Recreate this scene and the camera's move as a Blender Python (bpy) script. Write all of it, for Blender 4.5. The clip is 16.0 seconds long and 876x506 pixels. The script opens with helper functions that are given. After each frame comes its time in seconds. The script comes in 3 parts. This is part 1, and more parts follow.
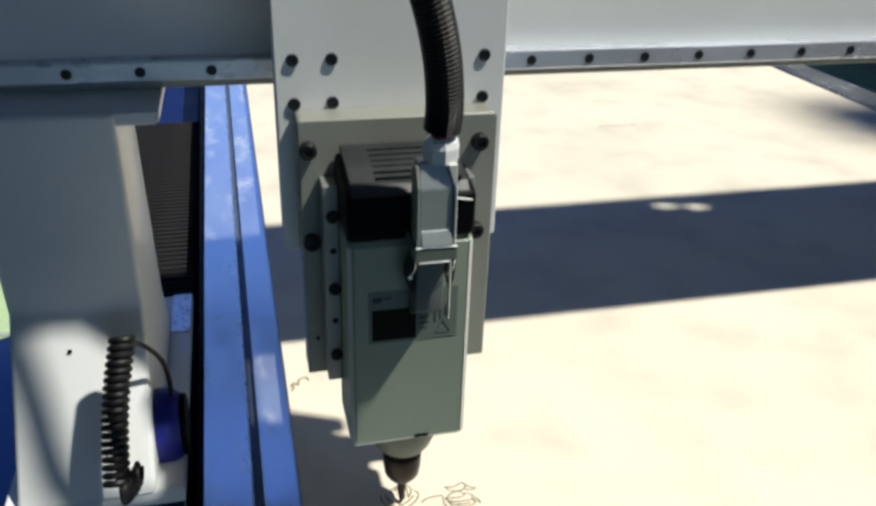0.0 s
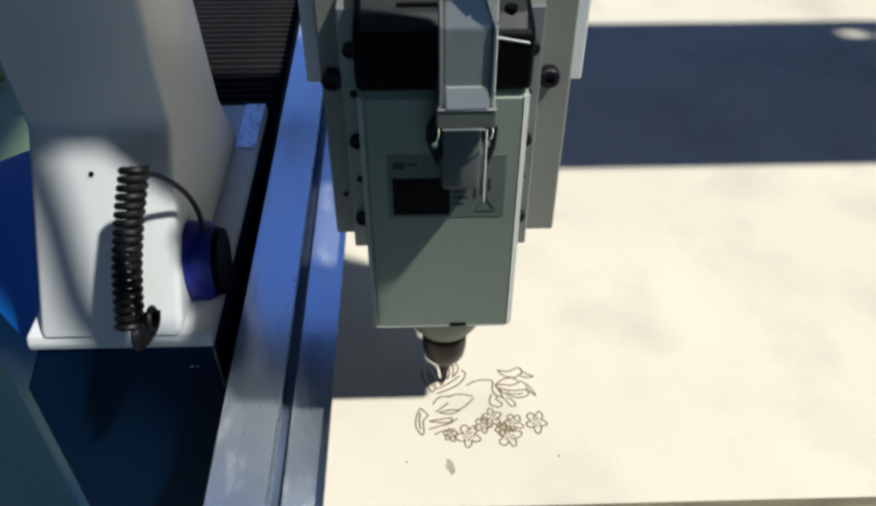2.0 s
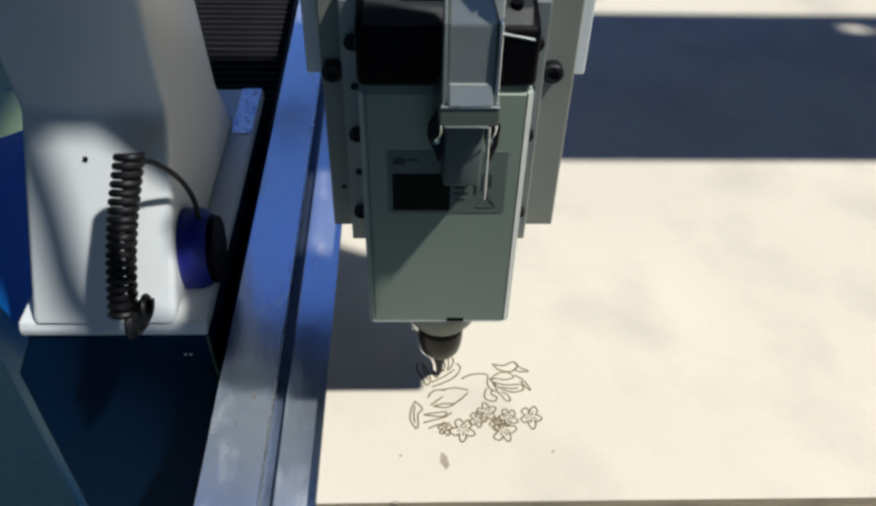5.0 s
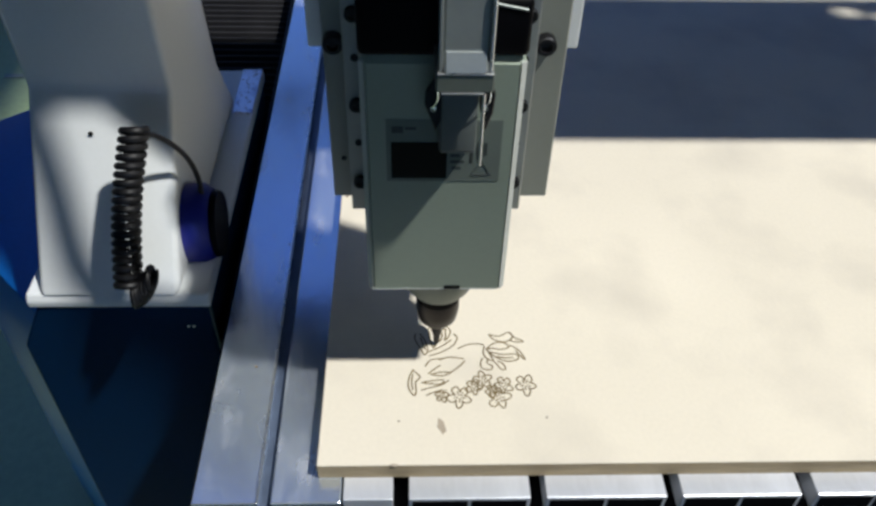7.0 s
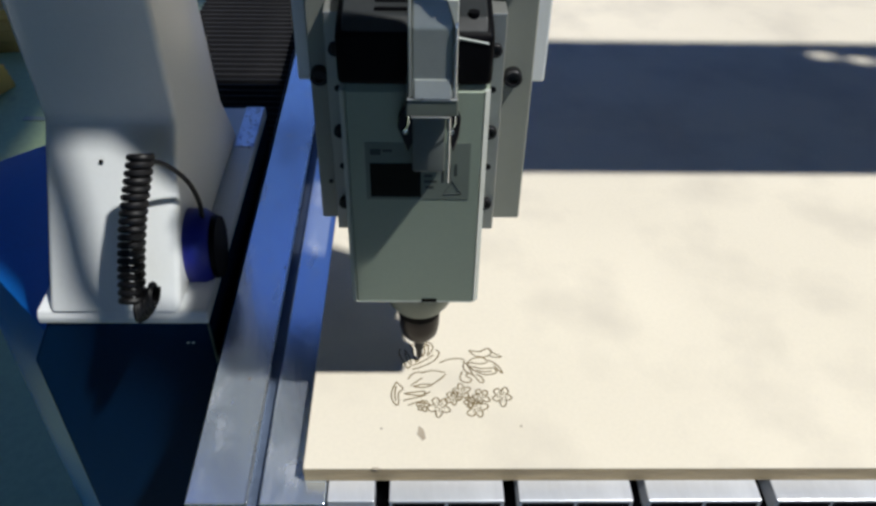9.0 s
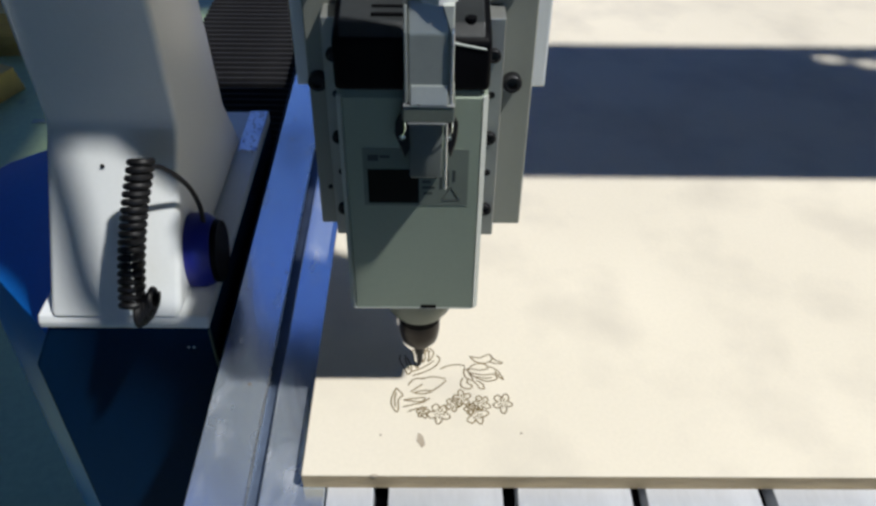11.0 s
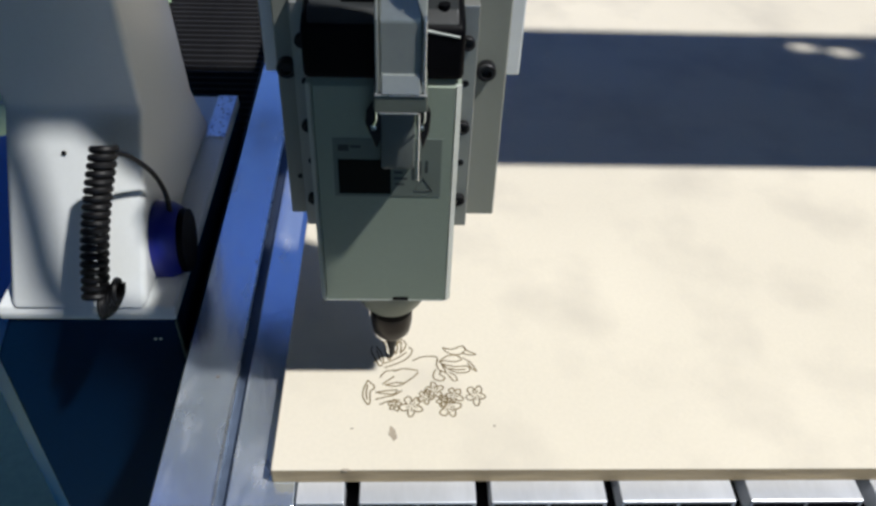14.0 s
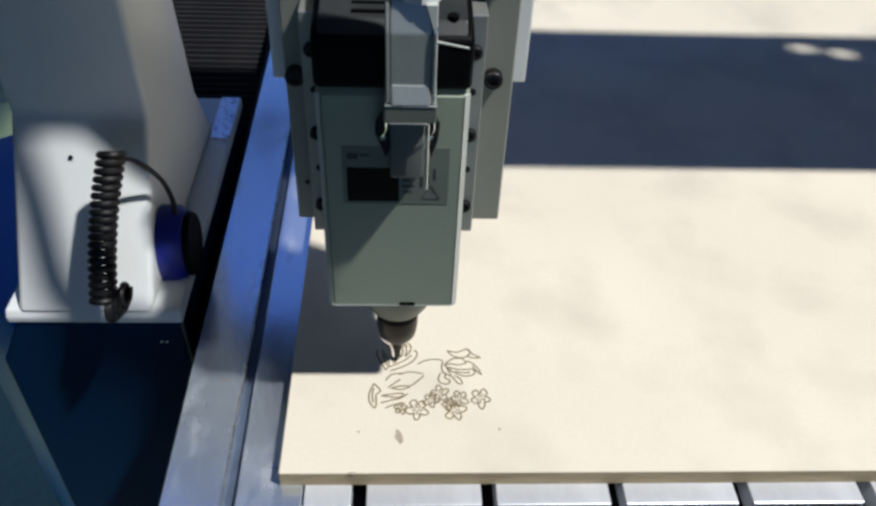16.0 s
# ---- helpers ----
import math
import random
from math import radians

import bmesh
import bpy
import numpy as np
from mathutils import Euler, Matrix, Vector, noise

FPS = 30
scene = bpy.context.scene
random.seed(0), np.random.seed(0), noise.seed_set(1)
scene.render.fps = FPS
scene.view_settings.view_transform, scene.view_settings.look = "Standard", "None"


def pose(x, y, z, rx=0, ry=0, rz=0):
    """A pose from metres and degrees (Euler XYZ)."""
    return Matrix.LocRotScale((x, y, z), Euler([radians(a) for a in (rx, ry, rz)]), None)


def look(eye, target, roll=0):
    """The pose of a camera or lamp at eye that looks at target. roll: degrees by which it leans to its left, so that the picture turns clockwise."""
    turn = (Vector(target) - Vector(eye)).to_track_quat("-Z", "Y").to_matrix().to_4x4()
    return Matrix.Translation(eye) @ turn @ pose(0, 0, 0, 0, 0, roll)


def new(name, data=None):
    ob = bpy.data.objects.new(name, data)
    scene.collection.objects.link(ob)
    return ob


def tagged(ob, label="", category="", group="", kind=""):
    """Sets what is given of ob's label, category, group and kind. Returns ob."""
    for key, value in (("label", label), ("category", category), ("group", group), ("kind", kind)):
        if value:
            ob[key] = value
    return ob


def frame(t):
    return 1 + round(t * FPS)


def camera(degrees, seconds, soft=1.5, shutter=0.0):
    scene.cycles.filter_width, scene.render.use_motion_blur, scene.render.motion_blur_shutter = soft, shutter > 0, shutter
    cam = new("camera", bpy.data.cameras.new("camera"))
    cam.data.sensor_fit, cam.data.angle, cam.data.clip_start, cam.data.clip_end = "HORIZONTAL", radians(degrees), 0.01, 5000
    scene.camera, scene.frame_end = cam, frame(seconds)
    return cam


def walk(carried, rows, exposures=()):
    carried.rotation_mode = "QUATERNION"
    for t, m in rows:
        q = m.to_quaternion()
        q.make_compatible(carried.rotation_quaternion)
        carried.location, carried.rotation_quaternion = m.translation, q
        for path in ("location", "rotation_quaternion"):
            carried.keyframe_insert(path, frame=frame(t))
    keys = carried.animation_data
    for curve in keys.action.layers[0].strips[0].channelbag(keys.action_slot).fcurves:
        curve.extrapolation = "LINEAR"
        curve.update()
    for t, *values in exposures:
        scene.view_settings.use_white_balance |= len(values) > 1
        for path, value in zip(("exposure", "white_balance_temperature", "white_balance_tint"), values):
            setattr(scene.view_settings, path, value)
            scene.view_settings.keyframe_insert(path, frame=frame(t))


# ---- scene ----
cam = camera(56.3, 16.0, soft=2.8, shutter=0.5)
PATH = [
    (0, (-0.032, -0.481, 0.594), (0.419, 1.243, -0.313), 1.9),
    (0.5, (-0.012, -0.442, 0.566), (0.385, 1.249, -0.425), 1.7),
    (1, (0.072, -0.367, 0.569), (0.277, 1.239, -0.605), 2.6),
    (1.5, (0.082, -0.333, 0.563), (0.179, 1.208, -0.709), 1.5),
    (2, (0.077, -0.336, 0.558), (0.123, 1.158, -0.772), 0.1),
    (2.5, (0.078, -0.334, 0.563), (0.139, 1.131, -0.797), 0.7),
    (3, (0.076, -0.33, 0.563), (0.146, 1.13, -0.803), 1.2),
    (3.5, (0.059, -0.329, 0.561), (0.163, 1.137, -0.795), 2.6),
    (4, (0.069, -0.326, 0.561), (0.126, 1.137, -0.802), 1.5),
    (6.5, (0.074, -0.333, 0.561), (0.152, 1.135, -0.795), 1.9),
    (7, (0.073, -0.351, 0.561), (0.142, 1.1, -0.814), 1.8),
    (7.5, (0.072, -0.373, 0.573), (0.141, 1.089, -0.79), 2.1),
    (8, (0.074, -0.388, 0.581), (0.135, 1.108, -0.746), 2.0),
    (8.5, (0.089, -0.405, 0.578), (0.142, 1.118, -0.717), 1.6),
    (11, (0.105, -0.4, 0.578), (0.126, 1.13, -0.71), 0.9),
    (11.5, (0.099, -0.389, 0.581), (0.151, 1.124, -0.726), 1.8),
    (12, (0.107, -0.391, 0.582), (0.148, 1.124, -0.723), 1.3),
    (12.5, (0.1, -0.397, 0.572), (0.162, 1.129, -0.72), 1.9),
    (13, (0.104, -0.388, 0.579), (0.164, 1.115, -0.738), 2.0),
    (13.5, (0.108, -0.39, 0.575), (0.171, 1.123, -0.731), 2.0),
    (14, (0.106, -0.387, 0.575), (0.192, 1.116, -0.742), 2.6),
    (14.5, (0.104, -0.388, 0.579), (0.195, 1.11, -0.744), 2.6),
    (15, (0.101, -0.392, 0.576), (0.19, 1.114, -0.737), 2.7),
    (15.5, (0.101, -0.39, 0.58), (0.19, 1.112, -0.738), 2.6),
    (16, (0.098, -0.385, 0.585), (0.192, 1.109, -0.742), 2.8),
]
EXPOSURES = [(0, 0.22, 6900, 7), (1.0, 0.26, 6880, 7), (1.5, 0.26, 6850, 7), (2.0, 0.02, 6550, 7), (2.5, -0.07, 6450, 7.5), (8.5, -0.07, 6450, 9), (16, -0.05, 6420, 10)]
walk(cam, [(t, look(eye, target, roll)) for t, eye, target, roll in PATH], EXPOSURES)

# ---- world, sun, daylight ----
world = bpy.data.worlds.new("world")
scene.world = world
world.use_nodes = True
wn = world.node_tree
sky = wn.nodes.new("ShaderNodeTexSky")
sky.sky_type = "NISHITA"
sky.sun_disc = False
sky.ozone_density = 6.0
sky.dust_density = 0.0
SUN_DIR = Vector((0.52, -0.235, 1.0)).normalized()
sky.sun_elevation = math.asin(SUN_DIR.z)
sky.sun_rotation = math.atan2(SUN_DIR.x, SUN_DIR.y)
cool = wn.nodes.new("ShaderNodeMix")
cool.data_type, cool.blend_type = "RGBA", "MULTIPLY"
cool.inputs["Factor"].default_value = 1.0
cool.inputs["B"].default_value = (0.80, 0.87, 1.22, 1)
wn.links.new(sky.outputs["Color"], cool.inputs["A"])
wn.links.new(cool.outputs["Result"], wn.nodes["Background"].inputs["Color"])
wn.nodes["Background"].inputs["Strength"].default_value = 0.15
sun = new("sun", bpy.data.lights.new("sun", "SUN"))
sun.data.energy = 4.3
sun.data.angle = radians(2.4)
sun.data.color = (1.0, 0.985, 0.955)
sun.matrix_world = look(SUN_DIR * 8, (0, 0, 0))


# ---- materials ----
def mat(name, base, rough=0.5, metal=0.0, vary=0.12, scale=8.0, grain=120.0, bump=0.05, stretch=(1, 1, 1), coat=0.0, spec=0.5, dirt=None, dirt_at=0.62, dirt_soft=0.1, per_object=0.0, dull_dirt=False):
    """Base colour with broad and fine variation, roughness wear and a fine relief."""
    m = bpy.data.materials.new(name)
    m.use_nodes = True
    n, l = m.node_tree.nodes, m.node_tree.links
    b = n["Principled BSDF"]
    b.inputs["Metallic"].default_value = metal
    b.inputs["Coat Weight"].default_value = coat
    b.inputs["Specular IOR Level"].default_value = spec
    tc = n.new("ShaderNodeTexCoord")
    mp = n.new("ShaderNodeMapping")
    mp.inputs["Scale"].default_value = stretch
    l.new(tc.outputs["Object"], mp.inputs["Vector"])
    big, fine = n.new("ShaderNodeTexNoise"), n.new("ShaderNodeTexNoise")
    for t, s in ((big, scale), (fine, grain)):
        t.inputs["Scale"].default_value = s
        t.inputs["Detail"].default_value = 6
        l.new(mp.outputs["Vector"], t.inputs["Vector"])
    mix = n.new("ShaderNodeMath")
    mix.operation = "MULTIPLY_ADD"
    l.new(fine.outputs["Fac"], mix.inputs[0])
    mix.inputs[1].default_value = 0.45
    l.new(big.outputs["Fac"], mix.inputs[2])
    ramp = n.new("ShaderNodeValToRGB")
    lo, hi = [c * (1 - vary) for c in base], [min(1, c * (1 + vary)) for c in base]
    ramp.color_ramp.elements[0].position, ramp.color_ramp.elements[1].position = 0.45, 0.98
    ramp.color_ramp.elements[0].color, ramp.color_ramp.elements[1].color = (*lo, 1), (*hi, 1)
    l.new(mix.outputs[0], ramp.inputs["Fac"])
    colour = ramp.outputs["Color"]
    if dirt:
        spots = n.new("ShaderNodeTexNoise")
        spots.inputs["Scale"].default_value = scale * 2.3
        spots.inputs["Detail"].default_value = 9
        l.new(mp.outputs["Vector"], spots.inputs["Vector"])
        step = n.new("ShaderNodeMapRange")
        step.inputs["From Min"].default_value, step.inputs["From Max"].default_value = dirt_at, dirt_at + dirt_soft
        l.new(spots.outputs["Fac"], step.inputs["Value"])
        over = n.new("ShaderNodeMix")
        over.data_type = "RGBA"
        l.new(step.outputs["Result"], over.inputs["Factor"])
        l.new(colour, over.inputs["A"])
        over.inputs["B"].default_value = (*dirt, 1)
        colour = over.outputs["Result"]
        if dull_dirt:
            dull = n.new("ShaderNodeMapRange")
            dull.inputs["To Min"].default_value, dull.inputs["To Max"].default_value = metal, metal * 0.65
            l.new(step.outputs["Result"], dull.inputs["Value"])
            l.new(dull.outputs["Result"], b.inputs["Metallic"])
    if per_object:
        info = n.new("ShaderNodeObjectInfo")
        span = n.new("ShaderNodeMapRange")
        span.inputs["To Min"].default_value, span.inputs["To Max"].default_value = 1 - per_object, 1 + per_object
        l.new(info.outputs["Random"], span.inputs["Value"])
        hsv = n.new("ShaderNodeHueSaturation")
        l.new(span.outputs["Result"], hsv.inputs["Value"])
        l.new(colour, hsv.inputs["Color"])
        colour = hsv.outputs["Color"]
    l.new(colour, b.inputs["Base Color"])
    rr = n.new("ShaderNodeMapRange")
    rr.inputs["From Min"].default_value, rr.inputs["From Max"].default_value = 0.3, 0.7
    rr.inputs["To Min"].default_value, rr.inputs["To Max"].default_value = max(0.02, rough - 0.08), min(1, rough + 0.08)
    l.new(big.outputs["Fac"], rr.inputs["Value"])
    l.new(rr.outputs["Result"], b.inputs["Roughness"])
    if bump:
        bp = n.new("ShaderNodeBump")
        bp.inputs["Strength"].default_value = bump
        bp.inputs["Distance"].default_value = 0.002
        l.new(fine.outputs["Fac"], bp.inputs["Height"])
        l.new(bp.outputs["Normal"], b.inputs["Normal"])
    return m


M_FLOOR = mat("green_floor_paint", (0.44, 0.58, 0.32), 0.42, 0, 0.2, 1.5, 60, 0.05, dirt=(0.20, 0.28, 0.22))
# Unseen walls, dark and bluish so bounced light stays dim and cool.
M_WALL = mat("added_hall_wall", (0.11, 0.14, 0.20), 0.8, 0, 0.08, 1.0, 40)
M_BOARD = mat("pale_fibreboard", (0.79, 0.725, 0.59), 0.7, 0, 0.06, 3.5, 260, 0.03, dirt=(0.60, 0.55, 0.46), dirt_at=0.48, dirt_soft=0.35)
M_EDGE = mat("fibreboard_edge", (0.42, 0.33, 0.20), 0.85, 0, 0.25, 20, 300, 0.15, stretch=(1, 1, 6))
M_CUT = mat("dark_brown_cut", (0.19, 0.14, 0.065), 0.9, 0, 0.3, 60, 400, 0.1)
M_STAIN = mat("grey_stain", (0.40, 0.34, 0.26), 0.8, 0, 0.2, 60, 300, 0.0)
M_ALU = mat("milled_aluminium", (0.74, 0.77, 0.82), 0.36, 0.45, 0.1, 18, 220, 0.06, stretch=(1, 0.25, 1), dirt=(0.85, 0.86, 0.88), per_object=0.06)
M_STEEL = mat("ground_steel", (0.74, 0.82, 1.0), 0.22, 0.85, 0.14, 14, 200, 0.06, stretch=(1, 0.4, 1), dirt=(0.88, 0.90, 0.95), dirt_at=0.54, dirt_soft=0.24, dull_dirt=True)
M_RAIL = mat("oiled_guide_rail", (0.66, 0.70, 0.78), 0.28, 0.6, 0.12, 14, 200, 0.04, stretch=(0.4, 1, 1))
M_BARE = mat("bare_rolled_steel", (0.72, 0.78, 0.92), 0.36, 0.6, 0.12, 24, 240, 0.05, dirt=(0.30, 0.36, 0.55), dirt_at=0.58, dirt_soft=0.1)
M_GROOVE = mat("dark_groove_steel", (0.10, 0.13, 0.19), 0.5, 0.5, 0.2, 30, 200, 0.06)
M_WHITE = mat("white_machine_paint", (0.725, 0.75, 0.745), 0.42, 0, 0.04, 6, 240, 0.05, coat=0.15)
M_GREY = mat("grey_green_machine_paint", (0.25, 0.262, 0.225), 0.42, 0, 0.05, 7, 200, 0.05, coat=0.1)
M_SPINDLE = mat("satin_aluminium_housing", (0.305, 0.36, 0.285), 0.5, 0.15, 0.05, 10, 260, 0.04)
M_SOCKET = mat("shade_grey_casting", (0.14, 0.16, 0.15), 0.6, 0.2, 0.1, 20, 200, 0.05)
M_HOOD = mat("grey_die_cast_hood", (0.29, 0.315, 0.30), 0.34, 0.35, 0.08, 24, 240, 0.04)
M_COLLAR = mat("olive_grey_casting", (0.17, 0.195, 0.165), 0.5, 0.3, 0.1, 24, 240, 0.05)
M_FAN_SHEEN = mat("sky_sheen_grey_plastic", (0.018, 0.021, 0.022), 0.45, 0, 0.25, 30, 200, 0.06)
M_BRIGHT = mat("bright_machined_edge", (0.52, 0.55, 0.51), 0.45, 0.1, 0.12, 40, 240, 0.04)
M_FLANGE = mat("bare_aluminium", (0.40, 0.41, 0.385), 0.4, 0.6, 0.08, 16, 260, 0.05)
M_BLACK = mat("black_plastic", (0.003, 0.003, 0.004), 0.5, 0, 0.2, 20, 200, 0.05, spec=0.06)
M_RUBBER = mat("black_rubber", (0.006, 0.006, 0.007), 0.5, 0, 0.2, 30, 200, 0.08, spec=0.35)
M_BELLOWS = mat("matt_black_cloth", (0.010, 0.010, 0.012), 0.5, 0, 0.2, 30, 300, 0.05, spec=0.35)
M_LIT_RIDGE = mat("sky_lit_cloth_ridge", (0.022, 0.022, 0.025), 0.7, 0, 0.3, 30, 300, 0.05)
M_BOLT = mat("black_oxide_steel", (0.02, 0.02, 0.022), 0.45, 0.6, 0.2, 60, 300, 0.05)
M_CHROME = mat("die_cast_metal", (0.70, 0.72, 0.72), 0.28, 0.9, 0.06, 30, 260, 0.03)
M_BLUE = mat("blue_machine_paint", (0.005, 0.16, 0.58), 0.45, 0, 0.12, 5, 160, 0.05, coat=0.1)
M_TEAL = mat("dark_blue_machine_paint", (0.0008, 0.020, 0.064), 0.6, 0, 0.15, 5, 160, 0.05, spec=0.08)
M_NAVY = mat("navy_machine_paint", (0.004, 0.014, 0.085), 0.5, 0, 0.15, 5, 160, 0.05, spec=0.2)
M_SENSOR = mat("deep_blue_plastic", (0.006, 0.012, 0.22), 0.42, 0, 0.1, 20, 200, 0.03)
M_BROWN = mat("oiled_dark_steel", (0.022, 0.017, 0.015), 0.4, 0.5, 0.25, 60, 300, 0.05)
M_RED = mat("red_gland", (0.25, 0.03, 0.03), 0.5, 0, 0.1, 30, 200, 0.03)
M_LABEL = mat("silver_label", (0.17, 0.20, 0.17), 0.4, 0.1, 0.06, 20, 200, 0.0)
M_PRINT = mat("faded_print", (0.045, 0.055, 0.05), 0.5, 0, 0.1, 20, 200, 0.0)
M_LABELDARK = mat("black_label_print", (0.004, 0.006, 0.005), 0.6, 0, 0.1, 20, 200, 0.0, spec=0.1)
M_CARD = mat("raw_plywood", (0.74, 0.48, 0.15), 0.75, 0, 0.15, 6, 120, 0.08, stretch=(1, 6, 1))
M_CHIP = mat("brown_wood_chip", (0.22, 0.16, 0.09), 0.9, 0, 0.15, 60, 500, 0.2)
M_LINE = mat("floor_line_paint", (0.35, 0.42, 0.36), 0.6, 0, 0.2, 4, 60, 0.05)


# ---- builders ----
def thing(name, at, label, category, group="", kind=""):
    ob = new(name)
    ob.location = at
    ob.empty_display_size = 0.02
    return tagged(ob, label, category, group, kind)


def part(name, bm, material, parent=None, label="", at=(0, 0, 0), smooth=False):
    """A bmesh or a mesh as one object, under a thing or a part; its own frame stands at `at`."""
    if isinstance(bm, bmesh.types.BMesh):
        me = bpy.data.meshes.new(name)
        bm.normal_update()
        bm.to_mesh(me)
        bm.free()
        me.materials.append(material)
        if smooth:
            me.shade_smooth()
            me.set_sharp_from_angle(angle=radians(35))
    else:
        me = bm
    ob = new(name, me)
    ob.location = at
    if parent:
        ob.parent = parent
        up, off = parent, Vector((0, 0, 0))
        while up:
            off += up.location
            up = up.parent
        ob.location = Vector(at) - off
    if label:
        tagged(ob, label)
    return ob


def box(x0, x1, y0, y1, z0, z1, bevel=0.0, seg=2, bm=None):
    bm = bm or bmesh.new()
    made = bmesh.ops.create_cube(bm, size=1.0)["verts"]
    for v in made:
        v.co = Vector(((x0 + x1) / 2 + v.co.x * (x1 - x0), (y0 + y1) / 2 + v.co.y * (y1 - y0), (z0 + z1) / 2 + v.co.z * (z1 - z0)))
    if bevel:
        edges = list({e for v in made for e in v.link_edges})
        bmesh.ops.bevel(bm, geom=edges, offset=bevel, segments=seg, affect="EDGES", profile=0.5)
    return bm


def prism(outline, axis, a, b, bevel=0.0, seg=2, bm=None):
    """An outline of (u, v) pushed from a to b along an axis: x takes (y, z), y takes (x, z), z takes (x, y)."""
    bm = bm or bmesh.new()

    def at(u, v, w):
        return {"x": (w, u, v), "y": (u, w, v), "z": (u, v, w)}[axis]

    low = [bm.verts.new(at(u, v, a)) for u, v in outline]
    top = [bm.verts.new(at(u, v, b)) for u, v in outline]
    faces = [bm.faces.new(low), bm.faces.new(top)]
    for i in range(len(outline)):
        j = (i + 1) % len(outline)
        faces.append(bm.faces.new((low[i], low[j], top[j], top[i])))
    bmesh.ops.recalc_face_normals(bm, faces=faces)
    if bevel:
        bmesh.ops.bevel(bm, geom=list({e for f in faces for e in f.edges}), offset=bevel, segments=seg, affect="EDGES", profile=0.5)
    return bm


def lathe(profile, seg=32, axis="z", bm=None, at=(0, 0, 0)):
    """A profile of (radius, height) turned about an axis."""
    bm = bm or bmesh.new()
    rings = []
    for r, h in profile:
        ring = []
        for i in range(seg):
            a = 2 * math.pi * i / seg
            c, s = r * math.cos(a), r * math.sin(a)
            p = {"z": (c, s, h), "y": (c, h, s), "x": (h, c, s)}[axis]
            ring.append(bm.verts.new(Vector(p) + Vector(at)))
        rings.append(ring)
    faces = []
    for lo, hi in zip(rings, rings[1:]):
        for i in range(seg):
            j = (i + 1) % seg
            faces.append(bm.faces.new((lo[i], lo[j], hi[j], hi[i])))
    faces += [bm.faces.new(rings[0]), bm.faces.new(rings[-1])]
    bmesh.ops.recalc_face_normals(bm, faces=faces)
    return bm


def tube(points, radius, seg=10, bm=None, closed=False, flat=1.0):
    """A round cord along points; radius may be a function of the step along it."""
    bm = bm or bmesh.new()
    pts = [Vector(p) for p in points]
    rings, n = [], len(pts)
    normal = None
    for i, p in enumerate(pts):
        a, b = (pts[i - 1], pts[(i + 1) % n]) if closed else (pts[max(0, i - 1)], pts[min(n - 1, i + 1)])
        t = (b - a).normalized()
        if normal is None:
            normal = t.cross(Vector((0, 0, 1)) if abs(t.z) < 0.9 else Vector((1, 0, 0))).normalized()
        normal = (normal - t * normal.dot(t)).normalized()
        side = t.cross(normal)
        r = radius(i) if callable(radius) else radius
        rings.append([bm.verts.new(p + (normal * math.cos(k * 2 * math.pi / seg) + side * flat * math.sin(k * 2 * math.pi / seg)) * r) for k in range(seg)])
    faces = []
    for i in range(n if closed else n - 1):
        lo, hi = rings[i], rings[(i + 1) % n]
        for k in range(seg):
            j = (k + 1) % seg
            faces.append(bm.faces.new((lo[k], lo[j], hi[j], hi[k])))
    if not closed:
        faces += [bm.faces.new(rings[0]), bm.faces.new(rings[-1])]
    bmesh.ops.recalc_face_normals(bm, faces=faces)
    return bm


def smooth_line(points, steps=12):
    """A Catmull-Rom line through the points."""
    p = [Vector(q) for q in points]
    p = [2 * p[0] - p[1]] + p + [2 * p[-1] - p[-2]]
    out = []
    for i in range(1, len(p) - 2):
        for k in range(steps):
            t = k / steps
            a, b, c, d = p[i - 1], p[i], p[i + 1], p[i + 2]
            out.append(0.5 * (2 * b + (c - a) * t + (2 * a - 5 * b + 4 * c - d) * t * t + (3 * b - a - 3 * c + d) * t ** 3))
    out.append(p[-2])
    return out


def cap_screw(r, h):
    """A socket cap screw that looks to -y, its seat at y = 0."""
    bm = lathe([(r, 0.0), (r, -h * 0.85), (r * 0.88, -h), (r * 0.55, -h), (r * 0.5, -h * 0.5)], 18, "y")
    me = bpy.data.meshes.new("bolt")
    bm.to_mesh(me)
    bm.free()
    me.materials.append(M_BOLT)
    return me


# ---- the hall: floor, plus unseen walls and roof added to shape the daylight ----
FLOOR_Z = -0.78
ROOF_Z = 5.0
tagged(part("floor", box(-40, 40, -40, 40, FLOOR_Z - 0.2, FLOOR_Z), M_FLOOR), "green painted concrete workshop floor, worn and dusty", "floor", kind="structure")
tagged(part("floor_line", box(-1.145, -0.55, 1.83, 1.85, FLOOR_Z + 0.001, FLOOR_Z + 0.004), M_LINE), "faded pale painted line on the workshop floor", "floor marking", kind="structure")
tagged(part("wall_west", box(-7.2, -7, -8.2, 8.2, FLOOR_Z - 0.2, ROOF_Z + 0.2), M_WALL), "plain unseen wall added to close the hall", "wall", kind="structure")
